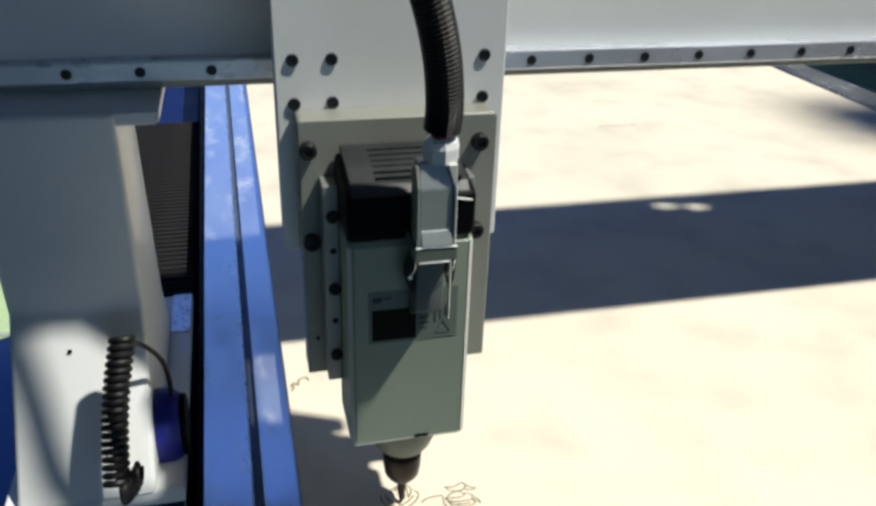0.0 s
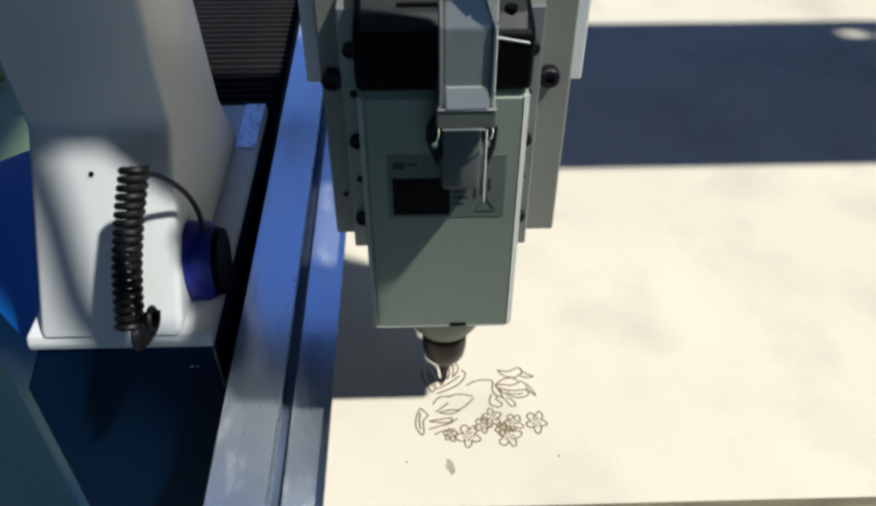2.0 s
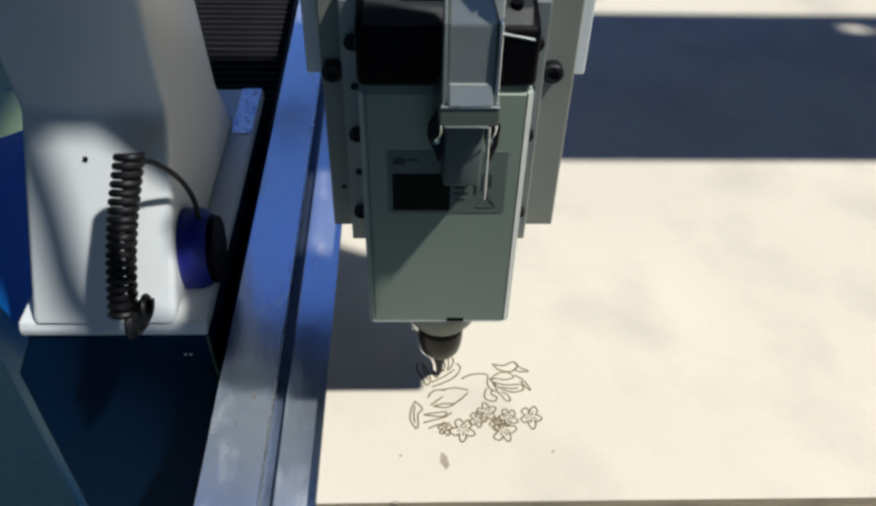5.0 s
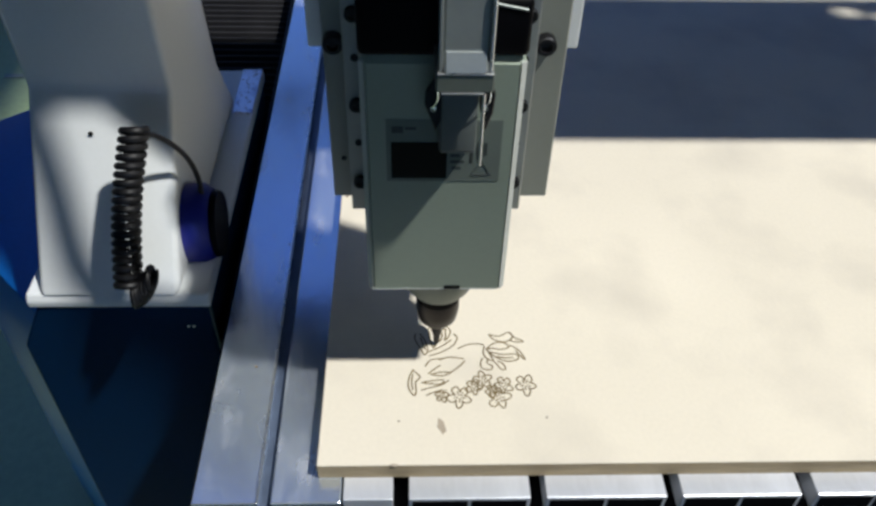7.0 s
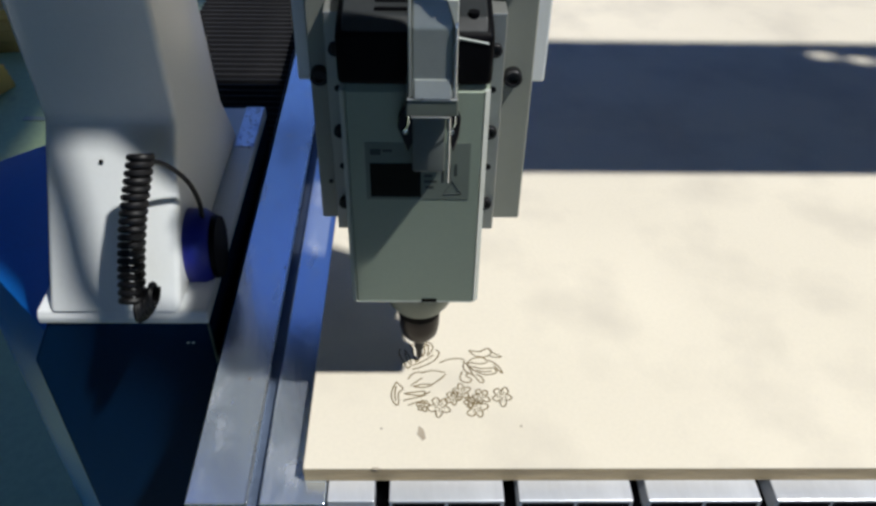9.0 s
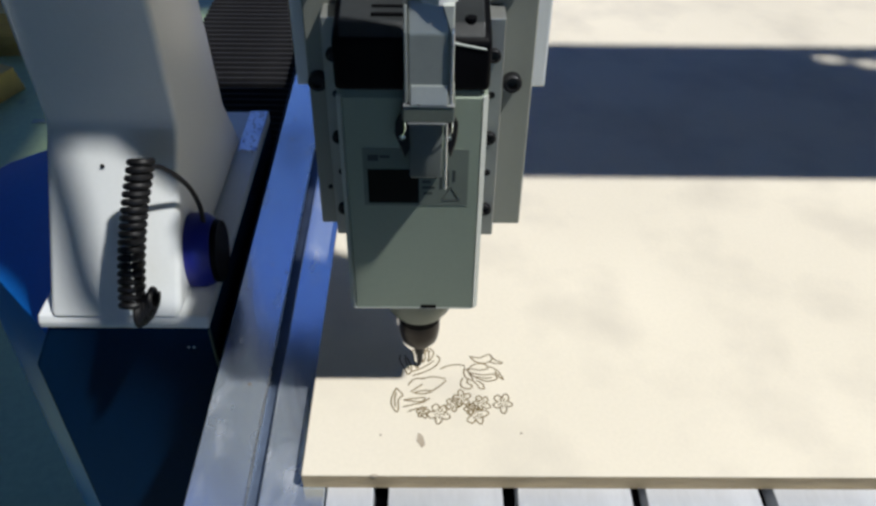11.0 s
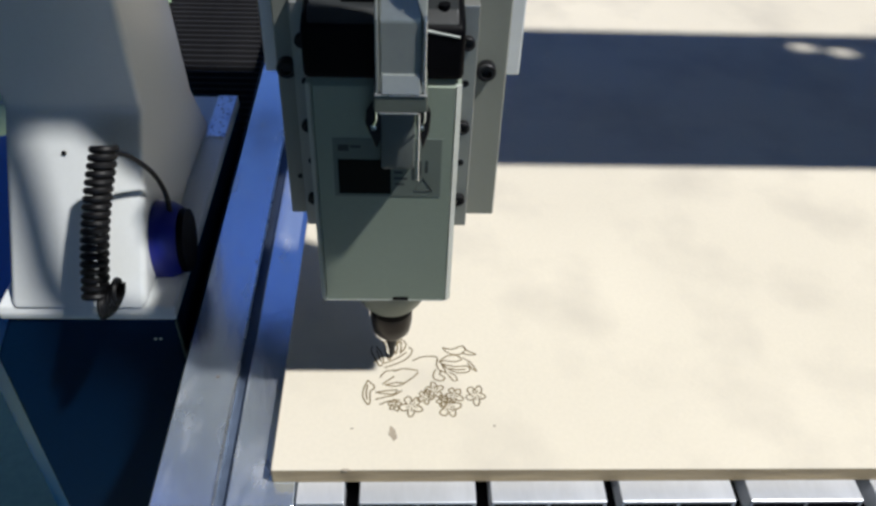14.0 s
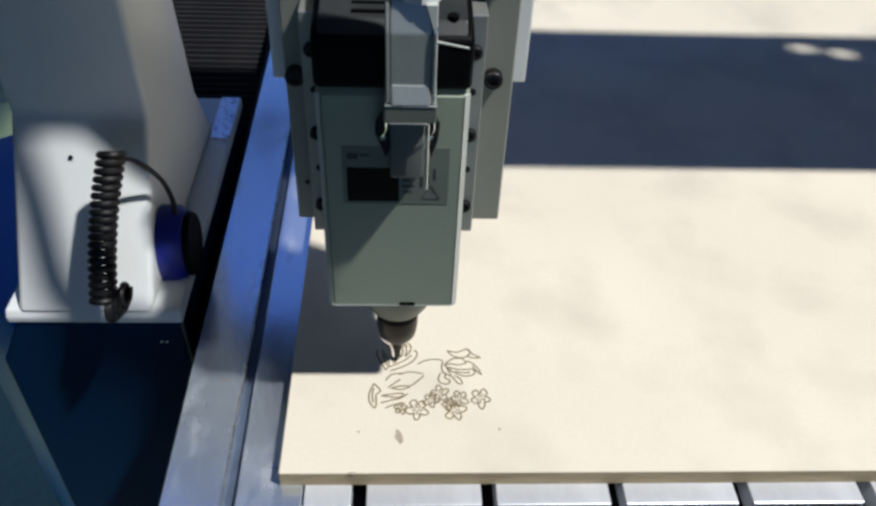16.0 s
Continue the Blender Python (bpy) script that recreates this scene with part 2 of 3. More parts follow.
tagged(part("wall_east", box(10, 10.2, -8.2, 8.2, FLOOR_Z - 0.2, ROOF_Z + 0.2), M_WALL), "plain unseen wall added to close the hall", "wall", kind="structure")
# Doorway is made up; its sky light fills the front faces.
bm = box(-7, -1.6, -8.2, -8, FLOOR_Z - 0.2, ROOF_Z + 0.2)
box(3.4, 10, -8.2, -8, FLOOR_Z - 0.2, ROOF_Z + 0.2, bm=bm)
box(-1.6, 3.4, -8.2, -8, 3.2, ROOF_Z + 0.2, bm=bm)
tagged(part("wall_south", bm, M_WALL), "unseen added wall, its doorway lets in fill light", "wall", kind="structure")
# Window band is made up for the steel strip to mirror.
bm = box(-7, 10, 8, 8.2, FLOOR_Z - 0.2, 1.0)
box(-7, 10, 8, 8.2, 4.6, ROOF_Z + 0.2, bm=bm)
box(-7, -3.2, 8, 8.2, 1.0, 4.6, bm=bm)
box(1.6, 10, 8, 8.2, 1.0, 4.6, bm=bm)
tagged(part("wall_north", bm, M_WALL), "unseen added wall, its long high window band lets in sky light", "wall", kind="structure")
# Rooflights are made up; their edges bound the sun patch and sky fill.
SKY_X, SKY_Y = (2.02, 4.8), (-1.42, 1.25)
bm = box(-7, -5.2, -8, 8, ROOF_Z, ROOF_Z + 0.2)
box(-5.2, SKY_X[0], -8, 1.7, ROOF_Z, ROOF_Z + 0.2, bm=bm)
box(-5.2, SKY_X[0], 7.7, 8, ROOF_Z, ROOF_Z + 0.2, bm=bm)
box(0.8, SKY_X[0], 1.7, 7.7, ROOF_Z, ROOF_Z + 0.2, bm=bm)
box(SKY_X[1], 10, -8, 8, ROOF_Z, ROOF_Z + 0.2, bm=bm)
box(*SKY_X, -8, SKY_Y[0], ROOF_Z, ROOF_Z + 0.2, bm=bm)
# Roof bar added for the soft shadow at the sheet's right.
box(4.05, SKY_X[1], -0.22, 0.10, ROOF_Z, ROOF_Z + 0.2, bm=bm)
box(*SKY_X, SKY_Y[1], 8, ROOF_Z, ROOF_Z + 0.2, bm=bm)
tagged(part("ceiling", bm, M_WALL), "unseen added roof, two large openings shape the sun and sky light", "ceiling", kind="structure")

# ---- machine table ----
BED_Z = -0.018
LEAN = -0.005  # the table edge runs slightly askew to the sheet
table = thing("router_table", (0.75, 1.2, FLOOR_Z), "blue steel machine table with slotted aluminium top and steel edge strips", "machine table")
END_Y = 2.75


def strip(x0, x1, z0, z1, bevel=0.0012):
    """A long bar of the table edge, askew by LEAN."""
    y0, y1 = -0.022, END_Y
    return prism([(x0, y0), (x1, y0), (x1 + LEAN * (y1 - y0), y1), (x0 + LEAN * (y1 - y0), y1)], "z", z0, z1, bevel)


part("edge_strip", strip(-0.0965, -0.0450, BED_Z - 0.012, BED_Z), M_STEEL, table, "scuffed ground steel edge strip")
part("edge_strip", strip(-0.0355, 0.0190, BED_Z - 0.012, BED_Z), M_STEEL, table, "scuffed ground steel edge strip")
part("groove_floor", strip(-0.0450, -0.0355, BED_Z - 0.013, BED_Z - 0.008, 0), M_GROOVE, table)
part("strip_bead", strip(-0.0472, -0.0451, BED_Z - 0.002, BED_Z + 0.0012, 0.0005), M_CHROME, table, "bright bead along the groove")
PITCH, SLOT = 0.1083, 0.0125
edges = [0.0595 + i * PITCH for i in range(15)]
start = 0.0205
for e in edges:
    sl = part("slat", box(0, e - start, 0, END_Y + 0.0195, -0.022, 0, 0.001), M_ALU, table, at=(start, -0.0195, BED_Z))
    half = (e - start - 0.009) / 2
    for k in (0, 1):
        if half > 0.02:
            a = 0.003 + k * (half + 0.003)
            # black block stands in for the shade inside the hollow
            part("end_chamber", box(a, a + half, -0.0004, 0.0006, -0.0195, -0.0032), M_BLACK, sl, "black block for the shade in a slat-end hollow", at=(start, -0.0195, BED_Z))
    start = e + SLOT
# floor is black to paint in the shade down the slots
part("slot_shade_floor", box(0.0, 1.64, -0.018, END_Y, BED_Z - 0.034, BED_Z - 0.0225), M_BLACK, table)
# more black blocks, standing for shaded hollows below the slats
bm = bmesh.new()
for i in range(15):
    a = edges[i] - PITCH + SLOT + 0.004
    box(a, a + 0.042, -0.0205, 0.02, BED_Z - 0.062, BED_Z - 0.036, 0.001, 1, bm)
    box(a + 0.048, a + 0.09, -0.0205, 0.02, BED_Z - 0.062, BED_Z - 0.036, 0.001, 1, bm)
part("extrusion_shade", bm, M_BLACK, table, "black blocks for the shade in hollows below the slats")
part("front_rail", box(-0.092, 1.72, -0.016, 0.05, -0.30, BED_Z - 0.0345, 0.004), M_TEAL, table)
# left frame is black to paint the shaded gap beside the strip
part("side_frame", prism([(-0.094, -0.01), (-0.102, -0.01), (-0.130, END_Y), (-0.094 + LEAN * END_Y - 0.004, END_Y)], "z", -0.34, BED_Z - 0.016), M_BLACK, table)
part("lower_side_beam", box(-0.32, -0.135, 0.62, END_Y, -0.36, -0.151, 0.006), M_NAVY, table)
part("rear_frame", box(-0.09, 1.72, END_Y - 0.1, END_Y, -0.30, -0.052, 0.004), M_TEAL, table)
part("edge_strip", box(1.632, 1.73, -0.022, END_Y, BED_Z - 0.012, BED_Z, 0.0012), M_STEEL, table)
part("side_frame", box(1.74, 1.78, -0.01, END_Y, -0.34, BED_Z - 0.016), M_TEAL, table)
for lx in (-0.05, 1.62):
    for ly in (0.02, 2.5):
        part("leg", box(lx, lx + 0.12, ly, ly + 0.12, FLOOR_Z, -0.30, 0.004), M_TEAL, table)

# ---- fibreboard sheet ----
board = thing("fibreboard_sheet", (0.76, 1.22, BED_Z), "large pale fibreboard sheet with a bouquet routed into it", "board")
bm = box(0, 1.56, 0, 2.44, BED_Z, 0, 0.0008, 1)
me = part("panel", bm, M_BOARD, board)
me.data.materials.append(M_EDGE)
for f in me.data.polygons:
    if abs(f.normal.z) < 0.5:
        f.material_index = 1

GROOVE = 0.0007


def cut(points, name="engraved_line", closed=False, r=GROOVE):
    """A dark brown routed line in the sheet's face."""
    pts = [(px, py, 0.0) for px, py in points]
    part(name, tube(pts, r, 6, closed=closed, flat=0.5), M_CUT, board)


def uv(u, v):
    return (0.076 + (u - 220) * 0.000171, 0.134 - (v - 170) * 0.000223)


pen = random.Random(11)


def blossom(u, v, r, turn, name="engraved_blossom"):
    """A small flower with five uneven pointed petals."""
    out = []
    sizes = [pen.uniform(0.8, 1.15) for _ in range(5)]
    for i in range(75):
        a = 2 * math.pi * i / 75
        k = (a / (2 * math.pi) * 5) % 5
        lobe = abs(math.sin(math.pi * (k % 1)))
        d = r * (0.34 + 0.66 * sizes[int(k)] * lobe ** 0.75) * (1 + 0.05 * math.sin(9 * a + turn))
        out.append(uv(u + d * math.cos(a + turn), v - 0.9 * d * math.sin(a + turn)))
    cut(out, name, True)
    for i in range(5):
        a = 2 * math.pi * (i + 0.5) / 5 + turn + pen.uniform(-0.2, 0.2)
        cut([uv(u + r * q * math.cos(a), v - 0.9 * r * q * math.sin(a)) for q in (0.12, 0.3, 0.52)], "engraved_vein", r=GROOVE * 0.8)


def curve(*pts, name="engraved_line"):
    cut([(q.x, q.y) for q in smooth_line([(*uv(a, b), 0) for a, b in pts], 8)], name)

def stroke(*pts, name="engraved_line", close=False):
    """A freehand stroke of the router, in the drawing's grid, smoothed and cut."""
    line = [(a + 67, b + 59) for a, b in pts]
    curve(*(line + line[:1] if close else line), name=name)


# the left bloom: fanned petals round a scribbled heart
stroke((165, 105), (162, 135), (185, 175), (212, 215), (228, 185), (213, 140), (188, 106), name="engraved_petal")
stroke((190, 125), (203, 158), (216, 190), name="engraved_vein")
stroke((235, 95), (240, 130), (250, 165), (262, 178), (272, 140), (268, 100), name="engraved_petal")
stroke((282, 92), (286, 120), (292, 148), (304, 120), (300, 92), name="engraved_petal")
stroke((322, 90), (324, 115), (318, 142), (340, 120), (350, 96), name="engraved_petal")
stroke((365, 108), (383, 125), (372, 155), (340, 182), (290, 205), (235, 222), name="engraved_petal")
stroke((232, 200), (270, 186), (314, 164), (352, 138), name="engraved_vein")
stroke((222, 88), (258, 68), (300, 62), (336, 72), (352, 95), name="engraved_heart")
stroke((245, 90), (268, 76), (290, 88), (308, 74), (330, 88), name="engraved_heart")
stroke((258, 82), (282, 70), (318, 78), (300, 90), (272, 92), name="engraved_heart", close=True)
stroke((385, 185), (430, 166), (485, 160), (522, 166), name="engraved_stem")
# blades between the bloom and the small flowers
stroke((285, 242), (340, 228), (415, 238), name="engraved_leaf")
stroke((214, 276), (224, 258), (250, 240), (300, 236), name="engraved_leaf")
stroke((226, 310), (262, 286), (290, 268), name="engraved_leaf")
stroke((240, 314), (288, 303), (340, 305), (298, 320), name="engraved_leaf", close=True)
stroke((340, 305), (385, 276), (416, 248), name="engraved_leaf")
stroke((192, 352), (240, 345), (302, 340), (288, 360), (236, 358), name="engraved_leaf", close=True)
stroke((190, 388), (240, 376), (292, 364), (330, 342), name="engraved_leaf")
stroke((215, 413), (262, 396), (318, 390), name="engraved_leaf")
stroke((150, 290), (131, 330), (128, 375), (155, 412), (166, 395), (164, 350), (186, 325), name="engraved_leaf", close=True)
stroke((150, 312), (144, 350), (150, 388), name="engraved_vein")
# the right bloom: drooping petals
stroke((550, 112), (604, 120), (658, 101), (676, 124), (640, 150), (582, 142), name="engraved_petal", close=True)
stroke((660, 101), (690, 130), (730, 148), (692, 152), (655, 140), name="engraved_petal")
stroke((528, 192), (570, 160), (622, 154), (650, 178), (604, 190), (562, 184), name="engraved_petal", close=True)
stroke((545, 202), (612, 216), (682, 214), (690, 240), (632, 250), (572, 226), name="engraved_petal", close=True)
stroke((585, 226), (630, 234), (668, 230), name="engraved_vein")
stroke((655, 168), (690, 186), (712, 210), (728, 241), (706, 226), (684, 196), name="engraved_petal")
stroke((522, 172), (515, 208), (530, 236), (562, 246), (548, 215), (535, 190), name="engraved_petal")
stroke((508, 232), (495, 264), (506, 286), (542, 292), (556, 275), (530, 258), (540, 236), name="engraved_petal")
stroke((560, 246), (580, 266), (600, 290), (622, 288), (610, 262), (582, 248), name="engraved_petal")
for fu, fv, fr, ft in ((447, 479, 58, 0.2), (358, 474, 34, 0.9), (520, 433, 46, 0.5), (567, 402, 50, 1.1), (668, 425, 48, 0.1), (640, 484, 56, 0.8), (612, 450, 34, 0.3), (780, 424, 56, 0.4)):
    blossom(fu, fv, fr, ft)
part("pencil_mark", prism([(0.79, 1.213), (0.885, 1.211), (0.886, 1.2145), (0.79, 1.216)], "z", -0.001, 0.00025), M_STAIN, board, "faint pencil mark")
# the tail of an earlier cut beside the table edge
cut([(q.x, q.y) for q in smooth_line([(0.004, 0.336, 0), (0.009, 0.344, 0), (0.013, 0.338, 0), (0.016, 0.349, 0), (0.024, 0.352, 0), (0.027, 0.345, 0)], 6)], "engraved_tail", r=0.0011)
cut([(q.x, q.y) for q in smooth_line([(0.005, 0.328, 0), (0.008, 0.334, 0), (0.007, 0.342, 0)], 6)], "engraved_tail", r=0.0011)


def blot(cx, cy, rx, ry, turn, seed):
    """A flat uneven stain of fine residue."""
    rnd = random.Random(seed)
    pts = []
    for i in range(14):
        a = 2 * math.pi * i / 14
        k = 0.75 + 0.4 * rnd.random()
        ux, uy = rx * k * math.cos(a), ry * k * math.sin(a)
        pts.append((cx + ux * math.cos(turn) - uy * math.sin(turn), cy + ux * math.sin(turn) + uy * math.cos(turn)))
    part("stain", prism(pts, "z", -0.001, 0.00025), M_STAIN, board, "small grey smear on the sheet")


blot(0.0985, 0.036, 0.0035, 0.0075, 0.25, 3)
blot(0.064, 0.041, 0.0014, 0.001, 0, 4)
blot(0.186, 0.0435, 0.0012, 0.0011, 0, 5)
blot(0.0605, -0.0, 0.003, 0.0012, 0, 6)

# ---- gantry ----
BEAM_Y, BEAM_Z = 0.365, 0.366
gantry = thing("gantry", (0.75, 0.4, BED_Z), "white and blue painted steel gantry spanning the router table", "machine gantry")
# Beam body is unseen; its dark colour cuts bounce onto the sheet below.
part("beam", box(-0.285, 1.90, BEAM_Y + 0.0085, 0.56, BEAM_Z, 0.66, 0.004), M_TEAL, gantry, "box section beam, dark blue to cut bounced light")
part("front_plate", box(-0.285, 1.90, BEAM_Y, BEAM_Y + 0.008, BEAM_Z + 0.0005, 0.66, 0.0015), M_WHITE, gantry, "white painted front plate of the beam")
part("rail_seat", box(-0.285, 1.90, BEAM_Y - 0.013, BEAM_Y + 0.002, BEAM_Z - 0.001, BEAM_Z + 0.0062, 0.001), M_GREY, gantry)
part("linear_rail", box(-0.28, 1.89, BEAM_Y - 0.020, BEAM_Y - 0.0005, BEAM_Z + 0.0065, BEAM_Z + 0.0275, 0.002), M_RAIL, gantry, "ground steel linear guide rail")
part("linear_rail", box(-0.28, 1.89, BEAM_Y - 0.022, BEAM_Y - 0.0005, 0.60, 0.622, 0.002), M_RAIL, gantry, "ground steel linear guide rail")
rail_bolt = cap_screw(0.0052, 0.001)
for i in range(32):
    part("bolt", rail_bolt, None, gantry, at=(-0.2845 + 0.0665 * (i + 0.5), BEAM_Y - 0.0202, BEAM_Z + 0.017))
# unseen rear tray added to shade the sheet, slotted for two spots of sun
TRAY_Z = 0.652
TY0, TY1 = 0.5605, 0.647
slots = []
for sx, sy, wx, wy in ((0.722, 0.757, 0.017, 0.009), (0.778, 0.743, 0.017, 0.009)):
    slots.append((sx + 0.52 * TRAY_Z, sy - 0.235 * TRAY_Z, wx, wy))
bm = bmesh.new()
cur = -0.28
for cx, cy, wx, wy in slots:
    box(cur, cx - wx, TY0, TY1, TRAY_Z, TRAY_Z + 0.003, bm=bm)
    box(cx - wx, cx + wx, TY0, cy - wy, TRAY_Z, TRAY_Z + 0.003, bm=bm)
    box(cx - wx, cx + wx, cy + wy, TY1, TRAY_Z, TRAY_Z + 0.003, bm=bm)
    cur = cx + wx
box(cur, 1.89, TY0, TY1, TRAY_Z, TRAY_Z + 0.003, bm=bm)
part("shade_tray", bm, M_WHITE, gantry, "unseen slotted tray added behind the beam to shape its shadow")

LEG_SIDE = [(0.172, 0.009), (0.284, 0.162), (0.272, 0.3655), (0.40, 0.3655), (0.418, 0.30), (0.452, 0.09), (0.50, 0.009)]


def gantry_leg(x0, x1, foot0, foot1):
    leg = part("leg", prism(LEG_SIDE, "x", x0, x1, 0.006, 3), M_WHITE, gantry, "white cast leg with a sloping toe", smooth=True)
    part("foot", prism([(0.172, -0.004), (0.172, 0.003), (0.176, 0.010), (0.568, 0.010), (0.568, -0.004)], "x", foot0, foot1, 0.002), M_WHITE, leg)
    part("head_flange", prism([(x0 - 0.004, 0.352), (x1 + 0.034, 0.352), (x1 + 0.038, 0.356), (x1 + 0.038, 0.3645), (x0 - 0.004, 0.3645)], "y", 0.276, 0.44, 0.001, 1), M_WHITE, leg)
    return leg


leg = gantry_leg(-0.266, -0.138, -0.279, -0.112)
gantry_leg(1.80, 1.91, 1.78, 1.94)
# Thin plate added so the foot's rear mirrors the blue sky.
part("sky_mirror_plate", box(-0.1372, -0.1130, 0.47, 0.5670, 0.0102, 0.0118, 0.0006, 1), M_BARE, leg, "thin bare steel plate added to mirror sky on the foot, sprinkled with chips")
hole = bmesh.new()
lathe([(0.0022, 0.0), (0.0022, -0.0012), (0.0015, -0.0012)], 14, "y", hole)
part("screw", hole, M_BOLT, leg, at=(-0.2105, 0.2585, 0.1305))
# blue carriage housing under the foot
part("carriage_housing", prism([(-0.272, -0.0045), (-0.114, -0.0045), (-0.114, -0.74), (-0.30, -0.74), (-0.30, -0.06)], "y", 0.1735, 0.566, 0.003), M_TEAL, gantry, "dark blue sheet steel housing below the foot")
# Lighter sliver painted in for the light caught by the housing's edge.
part("housing_lit_edge", prism([(-0.1142, -0.006), (-0.1128, -0.006), (-0.1090, -0.13), (-0.1118, -0.13)], "y", 0.1722, 0.1765), M_COLLAR, gantry, "lighter line painted for the lit edge of the housing")
for sx in (-0.1375, -0.1325):
    pan = lathe([(0.0016, 0.0), (0.0014, -0.0008), (0.0006, -0.0012)], 14, "y")
    part("screw", pan, M_CHROME, gantry, at=(sx, 0.1733, -0.031))
part("carriage_housing", box(1.79, 1.93, 0.1735, 0.566, -0.42, -0.0045, 0.003), M_TEAL, gantry)
cover = prism([(-0.2795, 0.200), (-0.300, 0.218), (-0.470, 0.388), (-0.505, 0.43), (-0.515, 0.47), (-0.515, 0.54), (-0.495, 0.575), (-0.420, 0.640), (-0.2795, 0.70)], "z", -0.74, -0.08, 0.004, 2)
part("drive_cover", cover, M_BLUE, gantry, "bright blue painted sheet metal drive cover", smooth=True)

# ribbed bellows over the side guide behind the foot
bellows = thing("guide_bellows", (-0.225, 1.2, -0.15), "black ribbed bellows covering the side guide rail", "bellows")
fold = None
for i in range(60):
    y = 0.575 + i * 0.018
    if fold is None:
        bm = prism([(0, -0.010), (0.011, 0.014), (0.0145, 0.015), (0.018, -0.010), (0.018, -0.05), (0, -0.05)], "x", -0.1, 0.1)
        o = part("fold", bm, M_BELLOWS, bellows, at=(-0.225, y, -0.10))
        fold = o.data
        # ridge strips are lighter cloth, painting the sky light along each fold
        ridge = part("lit_ridge", box(-0.1, 0.1, 0.0108, 0.0135, 0.0142, 0.0162, 0.0006, 1), M_LIT_RIDGE, o, at=(-0.225, y, -0.10)).data
    else:
        o = part("fold", fold, None, bellows, at=(-0.225, y, -0.10))
        part("lit_ridge", ridge, None, o, at=(-0.225, y, -0.10))

# ---- Z carriage ----
CAR_Y = 0.18
carriage = thing("tool_carriage", (0.095, 0.21, 0.262), "light grey bolted steel carriage plate hanging on the gantry", "machine carriage")
# Plate and slide block run on upwards unseen, to shade the leg.
part("plate", box(-0.002, 0.193, CAR_Y, CAR_Y + 0.022, 0.262, 1.10, 0.0015), M_WHITE, carriage)
part("slide_block", box(0.015, 0.175, CAR_Y + 0.023, BEAM_Y - 0.024, 0.392, 1.08, 0.003), M_GREY, carriage)
# Unseen box, added only for its shadow on the leg.
part("leg_shade_box", box(-0.030, 0.190, 0.165, CAR_Y - 0.0005, 0.600, 0.85, 0.002), M_WHITE, carriage, "unseen box added on the carriage plate to shade the leg")
big_bolt = cap_screw(0.0052, 0.002)
for bx in (0.013, 0.0445, 0.1735, 0.142):
    for bz in (0.395, 0.431):
        if bx != 0.142:
            part("bolt", big_bolt, None, carriage, at=(bx, CAR_Y - 0.0002, bz))
mount = part("mount_plate", prism([(0.012, 0.148), (0.179, 0.148), (0.179, 0.387), (0.176, 0.390), (0.014, 0.390), (0.012, 0.388)], "y", 0.150, 0.1795, 0.001, 1), M_GREY, carriage, "thick grey aluminium spindle mounting plate")
cap = cap_screw(0.0072, 0.008)
for bx in (0.0195, 0.1635):
    for bz in (0.366, 0.284):
        part("bolt", cap, None, mount, at=(bx, 0.1498, bz))
part("bolt", cap_screw(0.002, 0.001), None, mount, at=(0.0215, 0.1498, 0.186))

# ---- spindle ----
SX0, SX1, SY0, SY1, SZ0, SZ1 = 0.0405, 0.1415, 0.078, 0.1475, 0.1125, 0.3135
CX, CY = 0.0945, 0.122
spindle = thing("spindle_motor", (0.091, 0.115, 0.116), "square grey air-cooled spindle motor with black fan housing", "spindle motor")
part("housing", box(SX0, SX1, SY0, SY1, SZ0, SZ1, 0.0048, 1), M_SPINDLE, spindle)
for fx0, fx1, bx in ((0.0275, 0.0403, 0.0350), (0.1417, 0.1545, 0.1470)):
    fl = part("flange", box(fx0, fx1, 0.126, 0.1495, 0.155, 0.343, 0.001), M_FLANGE, spindle, "aluminium side flange with cap screws")
    for i, bz in enumerate((0.183, 0.2175, 0.2495, 0.285, 0.3165)):
        part("bolt", cap_screw(0.0052 if i % 2 == 0 else 0.0027, 0.004 if i % 2 == 0 else 0.0008), None, fl, at=(bx, 0.1258, bz))
for cx, w, sx in ((SX0, 0.0028, 1), (SX1, 0.0034, -1)):
    bm = prism([(cx - sx * 0.0002, SY0 + w), (cx + sx * w, SY0 - 0.0002), (cx + sx * (w + 0.0006), SY0 + 0.002), (cx + sx * 0.002, SY0 + w + 0.001)], "z", SZ0 + 0.0046, SZ1 - 0.004)
    part("corner_edge", bm, M_BRIGHT, spindle, "bright machined corner of the housing")
part("bottom_edge", box(SX0 + 0.003, SX1 - 0.005, SY0 - 0.0003, SY0 + 0.001, SZ0 + 0.0046, SZ0 + 0.0056), M_BRIGHT, spindle, "bright machined lower edge")
fan = part("fan_housing", prism([(SY0 - 0.001, 0.3137), (SY0 - 0.001, 0.349), (0.087, 0.354), (0.147, 0.364), (0.147, 0.3137)], "x", SX0 - 0.0005, SX1 + 0.0005, 0.004, 3), M_BLACK, spindle, "black plastic fan housing with vent slots", smooth=True)
